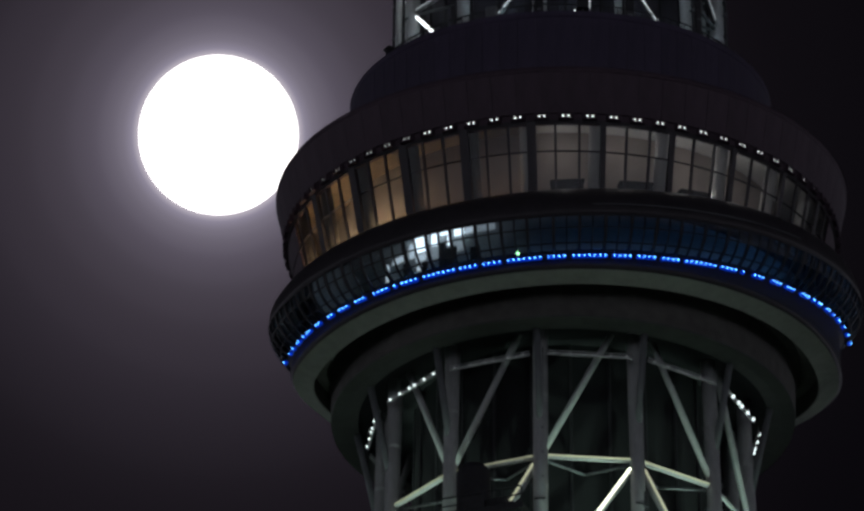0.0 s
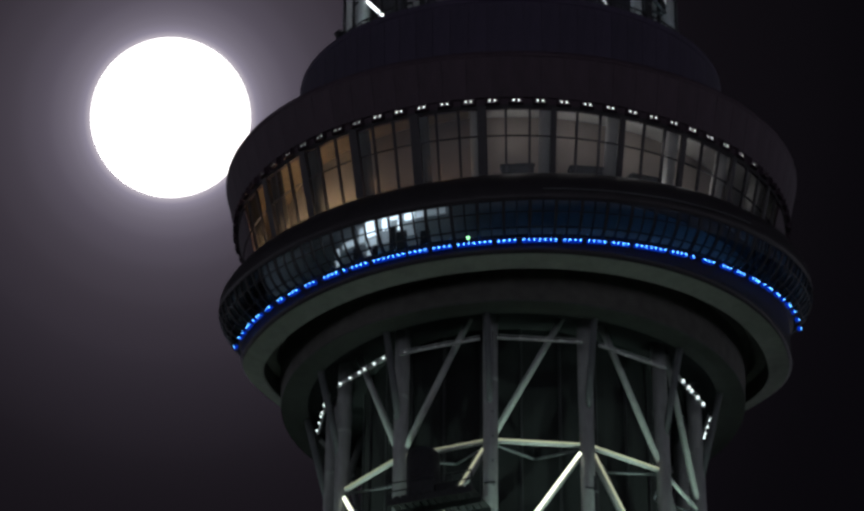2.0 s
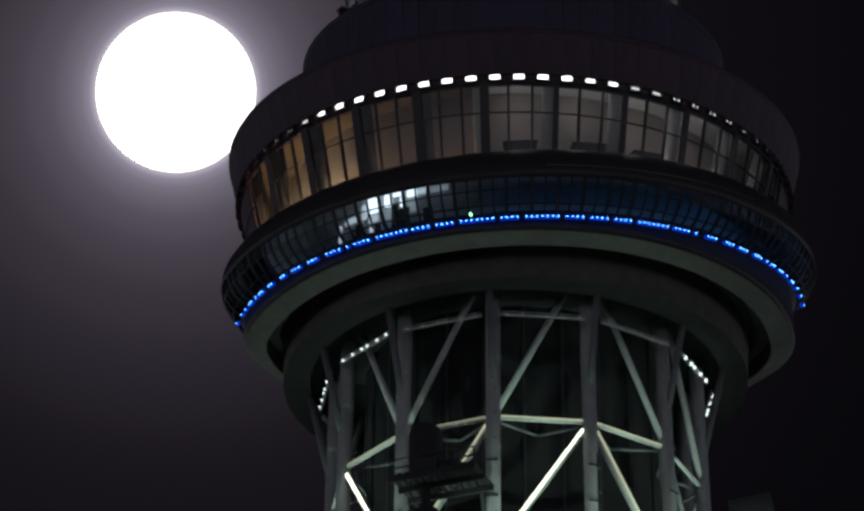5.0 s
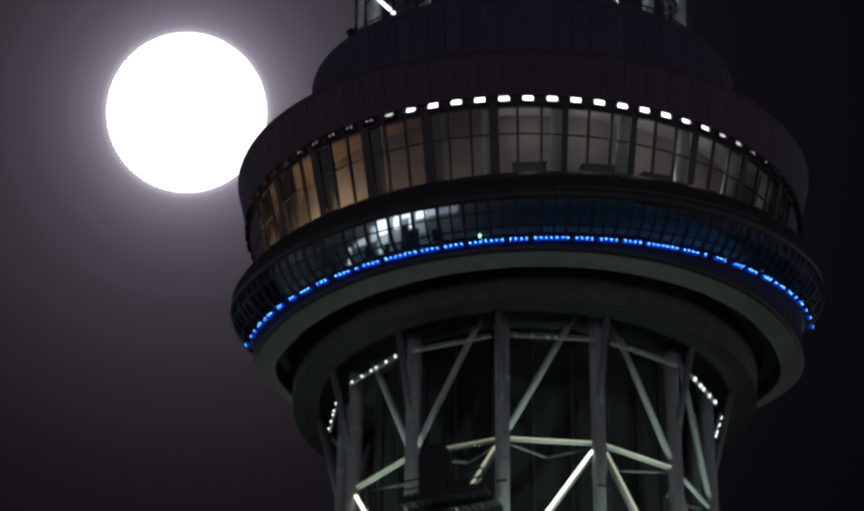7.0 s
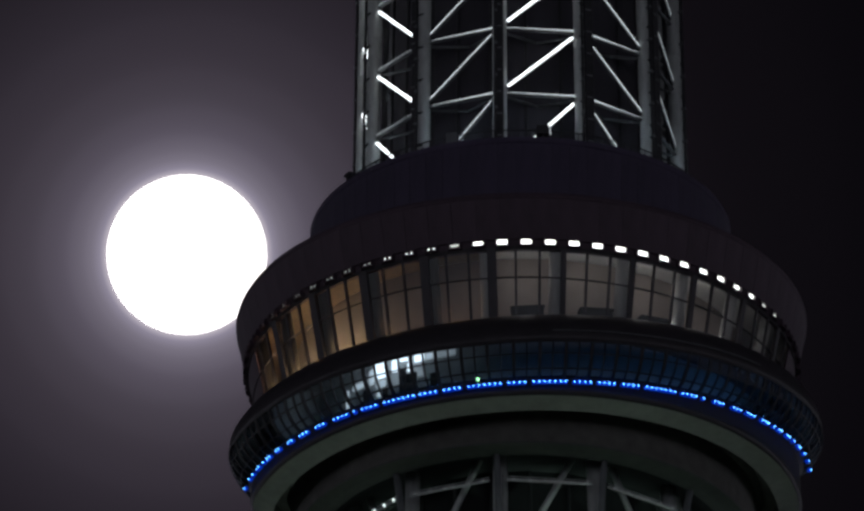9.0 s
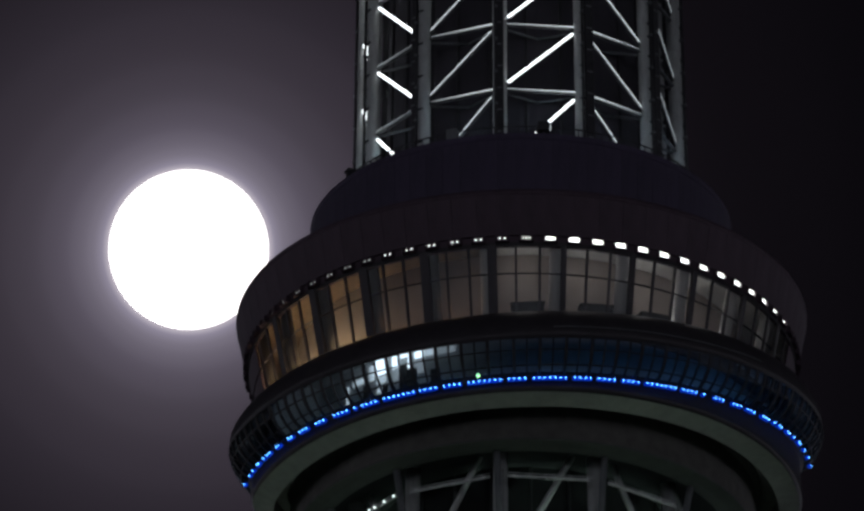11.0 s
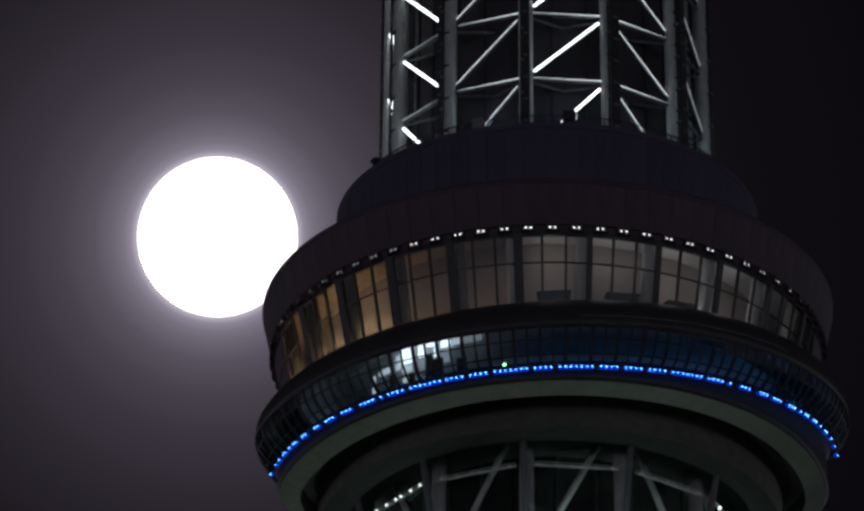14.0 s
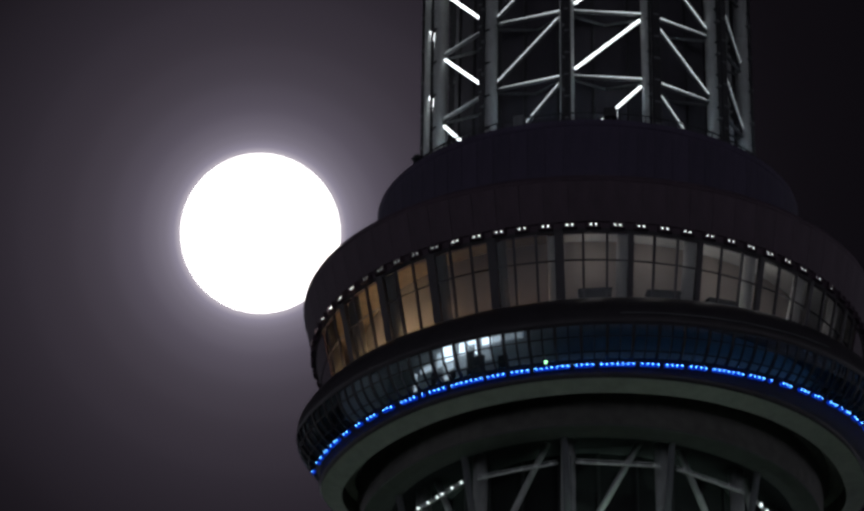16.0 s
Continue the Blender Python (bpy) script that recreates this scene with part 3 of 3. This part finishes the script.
for i in range(73):
    a = (1.16 + PITCH * i + 180) % 360 - 180
    # lamps turned aside get a weaker glow in place of a narrow beam
    faint = a < -30 or a > 62
    lamp = thing("eave_lamp", "small twin lamp under the deck's eave, dimmed towards the flank" if faint else "small twin white lamp under the deck's eave", "lamp", "lamps round the eave")
    part("housing", housing_mesh, lamp)
    for x in (-0.14, 0.14):
        part("bulb", bulb_mesh[LAMP_SIDE_DIM if faint else LAMP_WHITE], lamp, m=Matrix.Translation((x, 0, 0)))
        part("hood", hood_mesh, lamp, m=Matrix.Translation((x, -15.09, 453.95)) @ Matrix.Rotation(radians(90), 4, "X"))
    lamp.matrix_basis = turn(a)

# ---- blue light bars along the corridor ----
def z_led(a):
    return 445.28 + ramp(a)


def r_led(a):
    return 15.36 + 0.008 * max(0.0, a - 55)


def light_bar(angles):
    ob = thing("blue_light_bar", "bar of blue light diodes along the corridor's sill", "light bar", "blue light bars")
    a0, a1 = angles[0] - 0.34, angles[-1] + 0.34
    # the tube's weak blue emission paints the halo round the diodes
    part("tube", mesh_of("tube", *joined(*[pipe(ring_point(r_led(a0), a0 + (a1 - a0) * q / 3, z_led(a0 + (a1 - a0) * q / 3)), ring_point(r_led(a0), a0 + (a1 - a0) * (q + 1) / 3, z_led(a0 + (a1 - a0) * (q + 1) / 3)), 0.11, 8) for q in range(3)]), BLUE_HALO, True), ob, "deep blue tube for the diodes' halo")
    for a in angles:
        part("diode", mesh_of("diode", *pipe(ring_point(r_led(a) + 0.08, a, z_led(a)), ring_point(r_led(a) + 0.14, a, z_led(a)), 0.036, 8), BLUE_DOT), ob, "bright blue-white diode")


# first diode's angle and number of diodes of each bar
for first, count in ((-78.0, 1), (-73.6, 1), (-71.2, 1), (-68.6, 2), (-65.2, 1), (-63.4, 2), (-59.4, 2), (-54.8, 2), (-51.0, 3), (-46.0, 3), (-40.9, 4), (-35.7, 1), (-33.8, 4),
                     (-28.6, 7), (-20.7, 4), (-15.7, 4), (-10.7, 7), (-2.6, 4), (2.4, 7), (10.6, 4), (15.6, 4), (20.7, 4), (25.8, 7), (34.1, 4), (39.3, 1),
                     (42.4, 3), (47.6, 3), (52.0, 3), (57.2, 3), (61.6, 1), (63.6, 2), (67.4, 2), (71.0, 1), (74.0, 2), (78.6, 1), (83.0, 1), (88.0, 1)):
    light_bar([first + 1.07 * q for q in range(count)])
signal = thing("green_signal_lamp", "small green-white signal lamp on the corridor's glazing", "lamp")
part("bulb", mesh_of("bulb", *pipe(ring_point(16.0, -8.4, z_led(-8.4) + 0.05), ring_point(16.1, -8.4, z_led(-8.4) + 0.05), 0.085, 10), GREEN_DOT), signal)
part("housing", mesh_of("housing", *pipe(ring_point(15.4, -8.4, z_led(-8.4) + 0.05), ring_point(16.01, -8.4, z_led(-8.4) + 0.05), 0.05, 10), DARK_STEEL), signal)

# ---- railing, cabinet and floodlight on the drum's roof, gondola and drum below ----
railing = thing("roof_railing", "thin dark steel railing on the drum's roof", "railing")
post = mesh_of("post", *pipe((0, -10.6, 462.1), (0, -10.6, 463.2), 0.03, 6), DARK_STEEL)
for q in range(-36, 37):
    part("post", post, railing, m=turn(2.5 * q))
for z in (462.65, 463.2):
    part("rail", mesh_of("rail", *revolve([(10.57, z - 0.03), (10.63, z - 0.03), (10.63, z + 0.03), (10.57, z + 0.03)], -90, 90, 72, closed=True), DARK_STEEL), railing)
cabinet = thing("service_cabinet", "small pale metal cabinet on the drum's roof", "cabinet")
part("case", mesh_of("case", *block(-0.3, 0.3, -0.25, 0.25, 0.0, 0.95, 0.04), DULL_SHADED_STEEL), cabinet)
part("door", mesh_of("door", *block(-0.25, 0.25, -0.275, -0.252, 0.08, 0.85), DULL_SHADED_STEEL), cabinet)
cabinet.matrix_basis = Matrix.Translation(ring_point(10.95, -19.5, 462.15)) @ Matrix.Rotation(radians(-19.5), 4, "Z")

vent = thing("roof_vent", "small dark capped vent on the drum's rim", "vent")
part("pipe", mesh_of("pipe", *pipe((0, 0, 0), (0, 0, 0.6), 0.22, 12), DARK_STEEL, True), vent)
part("cap", mesh_of("cap", *pipe((0, 0, 0.6), (0, 0, 0.85), 0.34, 12, 0.12), DARK_STEEL, True), vent)
vent.location = ring_point(11.2, -56, 462.15)
flood = thing("roof_floodlight", "small boxy floodlight on the drum's rim", "floodlight")
part("case", mesh_of("case", *block(-0.35, 0.35, -0.25, 0.25, 0.25, 0.75, 0.05), DARK_STEEL), flood)
part("stand", mesh_of("stand", *pipe((0, 0, 0), (0, 0, 0.3), 0.08, 8), DARK_STEEL), flood)
part("lens", mesh_of("lens", *block(0.36, 0.40, -0.15, 0.15, 0.35, 0.65), STRIP_SOFT), flood)
flood.location = ring_point(11.35, 6.5, 462.25)

BLACK = material("black_matt_paint", (0.03, 0.03, 0.034), 0.7, 0.0, 4.0, 0.3, 0.1)
crane = thing("maintenance_gondola", "dark dome-topped maintenance gondola on a bracketed platform", "gondola")
cx, cy = ring_point(12.4, -23, 0).xy
for top, low, r in ((434.2, 431.5, 0.92), (429.3, 427.0, 0.85)):
    dome = [(r * math.cos(radians(q)), top + 0.7 * r * math.sin(radians(q))) for q in range(0, 91, 10)]
    v, f = revolve([(r, low)] + dome, n=28)
    part("cabin", mesh_of("cabin", [Vector(p) + Vector((cx, cy, 0)) for p in v], f, BLACK, True), crane, "dark round cabin")
PLATFORM = material("grey_platform_steel", (0.05, 0.052, 0.055), 0.6, 0.2, 4.0, 0.3, 0.1)
SWING = Matrix.Translation((cx, cy, 0)) @ Matrix.Rotation(radians(-20), 4, "Z") @ Matrix.Translation((-cx, -cy, 0))
for y in (-1.3, 0.1, 1.5):
    part("joist", mesh_of("joist", *block(cx - 1.6, cx + 3.3, cy + y - 0.07, cy + y + 0.07, 431.05, 431.4), PLATFORM), crane, m=SWING)
for q in range(12):
    x = cx - 1.6 + 0.41 * q
    part("slat", mesh_of("slat", *block(x, x + 0.3, cy - 1.4, cy + 1.6, 431.4, 431.5), PLATFORM), crane, m=SWING)
part("front_panel", mesh_of("front_panel", *block(cx - 0.2, cx + 1.1, cy - 1.36, cy - 1.30, 431.5, 432.2), PLATFORM), crane, m=SWING)
part("machine_box", mesh_of("machine_box", *block(cx + 0.9, cx + 2.0, cy - 0.6, cy + 1.0, 431.5, 432.3, 0.1), PLATFORM), crane, m=SWING)
part("hanger", mesh_of("hanger", *pipe((cx, cy, 429.5), (cx, cy, 431.2), 0.25, 10), BLACK), crane)
for x in (-1.6, -0.3, 1.0, 2.1, 3.2):
    part("rail_post", mesh_of("rail_post", *pipe((cx + x, cy - 1.25, 431.4), (cx + x, cy - 1.25, 432.4), 0.045, 6), PLATFORM), crane, m=SWING)
for z in (431.9, 432.4):
    part("rail", mesh_of("rail", *pipe((cx - 1.6, cy - 1.25, z), (cx + 3.2, cy - 1.25, z), 0.045, 6), PLATFORM), crane, m=SWING)
for x in (-1.2, 2.6):
    part("bracket", mesh_of("bracket", *pipe((cx + x, cy + 1.5, 431.2), (cx + x * 0.8 + 0.3, cy + 3.2, 428.5), 0.12, 8), PLATFORM), crane, m=SWING)

# benches behind the window sill
for a0, a1, top in ((-2.2, 5.0, 450.6), (13.2, 20.6, 450.5), (27.5, 34.5, 450.35)):
    bench = thing("window_bench", "low dark bench behind the deck's window", "bench", "benches behind the windows")
    part("base", mesh_of("base", *revolve([(13.5, 449.75), (14.05, 449.75), (14.1, top - 0.1), (13.5, top - 0.1)], a0, a1, 6, lift=ramp, closed=True), BLACK), bench)
    part("top", mesh_of("top", *revolve([(13.45, top - 0.1), (14.15, top - 0.1), (14.15, top), (13.45, top)], a0 - 0.2, a1 + 0.2, 6, lift=ramp, closed=True), BLACK), bench)

tank = thing("bracketed_drum", "grey round drum bracketed to the shaft", "drum")
tx, ty = ring_point(13.3, 72, 0).xy
part("shell", mesh_of("shell", *pipe((tx - 1.1, ty, 433.0), (tx + 1.1, ty, 433.5), 0.75, 20), INNER_SOFFIT, True), tank)
part("bracket", mesh_of("bracket", *pipe((tx - 0.2, ty, 433.2), ring_point(10.2, 80, 432.6), 0.14, 8), DARK_STEEL), tank)

# ---- the moon, its glow in thin haze painted on a disc ----
MOON = glowing("moon_glow", (1.0, 0.97, 0.95), 2.4)


def haze_glow_material():
    m = bpy.data.materials.new("painted_moon_haze")
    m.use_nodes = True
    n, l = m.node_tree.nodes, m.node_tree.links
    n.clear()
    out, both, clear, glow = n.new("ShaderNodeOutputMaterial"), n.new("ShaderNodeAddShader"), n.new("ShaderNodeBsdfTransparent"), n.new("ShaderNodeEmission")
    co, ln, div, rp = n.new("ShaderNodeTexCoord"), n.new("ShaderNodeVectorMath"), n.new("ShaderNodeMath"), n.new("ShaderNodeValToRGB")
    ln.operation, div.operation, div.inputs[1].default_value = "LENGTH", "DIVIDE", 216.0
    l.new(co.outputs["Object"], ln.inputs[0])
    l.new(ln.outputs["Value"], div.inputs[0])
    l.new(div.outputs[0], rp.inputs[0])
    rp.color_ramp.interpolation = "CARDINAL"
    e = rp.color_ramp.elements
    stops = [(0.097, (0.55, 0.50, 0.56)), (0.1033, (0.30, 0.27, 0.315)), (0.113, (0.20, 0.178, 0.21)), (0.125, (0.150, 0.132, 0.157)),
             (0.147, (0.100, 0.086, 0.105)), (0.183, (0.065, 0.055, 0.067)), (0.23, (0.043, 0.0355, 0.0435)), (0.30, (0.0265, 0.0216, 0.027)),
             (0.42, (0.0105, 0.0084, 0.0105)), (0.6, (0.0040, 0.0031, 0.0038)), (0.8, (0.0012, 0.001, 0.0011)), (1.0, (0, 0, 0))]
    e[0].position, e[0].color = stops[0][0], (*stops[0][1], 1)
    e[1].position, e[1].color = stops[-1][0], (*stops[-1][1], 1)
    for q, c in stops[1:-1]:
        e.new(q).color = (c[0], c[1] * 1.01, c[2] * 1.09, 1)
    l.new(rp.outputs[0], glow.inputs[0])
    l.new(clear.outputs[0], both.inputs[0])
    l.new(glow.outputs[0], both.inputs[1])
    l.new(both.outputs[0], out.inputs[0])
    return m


moon = thing("moon", "full bright white moon low in thin night haze", "moon")
bm = bmesh.new()
bmesh.ops.create_icosphere(bm, subdivisions=5, radius=20.9)
me = bpy.data.meshes.new("moon_ball")
bm.to_mesh(me)
bm.free()
me.materials.append(MOON)
for p in me.polygons:
    p.use_smooth = True
part("moon_ball", me, moon)
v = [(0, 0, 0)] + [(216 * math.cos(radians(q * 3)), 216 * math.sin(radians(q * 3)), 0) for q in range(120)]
# flat disc behind the moon; its radial emission paints the glow
halo = part("haze", mesh_of("haze", v, [(0, 1 + q, 1 + (q + 1) % 120) for q in range(120)], haze_glow_material()), moon, "disc with the painted glow of haze round the moon")
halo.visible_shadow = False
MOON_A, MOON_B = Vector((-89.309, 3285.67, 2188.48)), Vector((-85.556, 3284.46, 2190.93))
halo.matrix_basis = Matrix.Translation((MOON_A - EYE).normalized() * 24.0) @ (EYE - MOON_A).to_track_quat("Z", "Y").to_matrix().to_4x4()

# ---- the lamps that run round the eave ----
runner = thing("running_lamps", "row of glowing white lamps running round the eave", "running lights")


def lens(name, half, z0, z1, mat):
    """A lit lamp front with cut corners."""
    c = 0.05
    ring = [(-half + c, z0), (half - c, z0), (half, z0 + c), (half, z1 - c), (half - c, z1), (-half + c, z1), (-half, z1 - c), (-half, z0 + c)]
    v = [(x, y, z) for y in (-15.135, -15.125) for x, z in ring]
    return mesh_of(name, v, [tuple(range(8)), tuple(range(15, 7, -1))] + [(q, (q + 1) % 8, 8 + (q + 1) % 8, 8 + q) for q in range(8)], mat)


run_lens = lens("running_lamp", 0.28, 453.81, 454.08, RUN_WHITE)
small_lens = lens("small_running_lamp", 0.26, 453.85, 454.05, RUN_WHITE)
fade_lens = lens("fading_lamp", 0.25, 453.87, 454.03, RUN_FADE)
for i in range(-1, 16):
    part("running_lamp", fade_lens if i in (-1, 14, 15) else small_lens if i in (0, 12, 13) else run_lens, runner, m=turn(1.16 + PITCH * i)).cycles.use_motion_blur = False


def motions():
    walk(moon, [(t, Matrix.Translation(MOON_A.lerp(MOON_B, t / 16))) for t in (0.0, 4.0, 8.0, 12.0, 16.0)])
    # the row of lit lamps steps on from lamp to lamp
    rows = [(i / FPS, turn(PITCH * round((51.8 - 171.67 * (i / FPS - 0.25)) / PITCH))) for i in range(481)]
    walk(runner, rows)


motions()
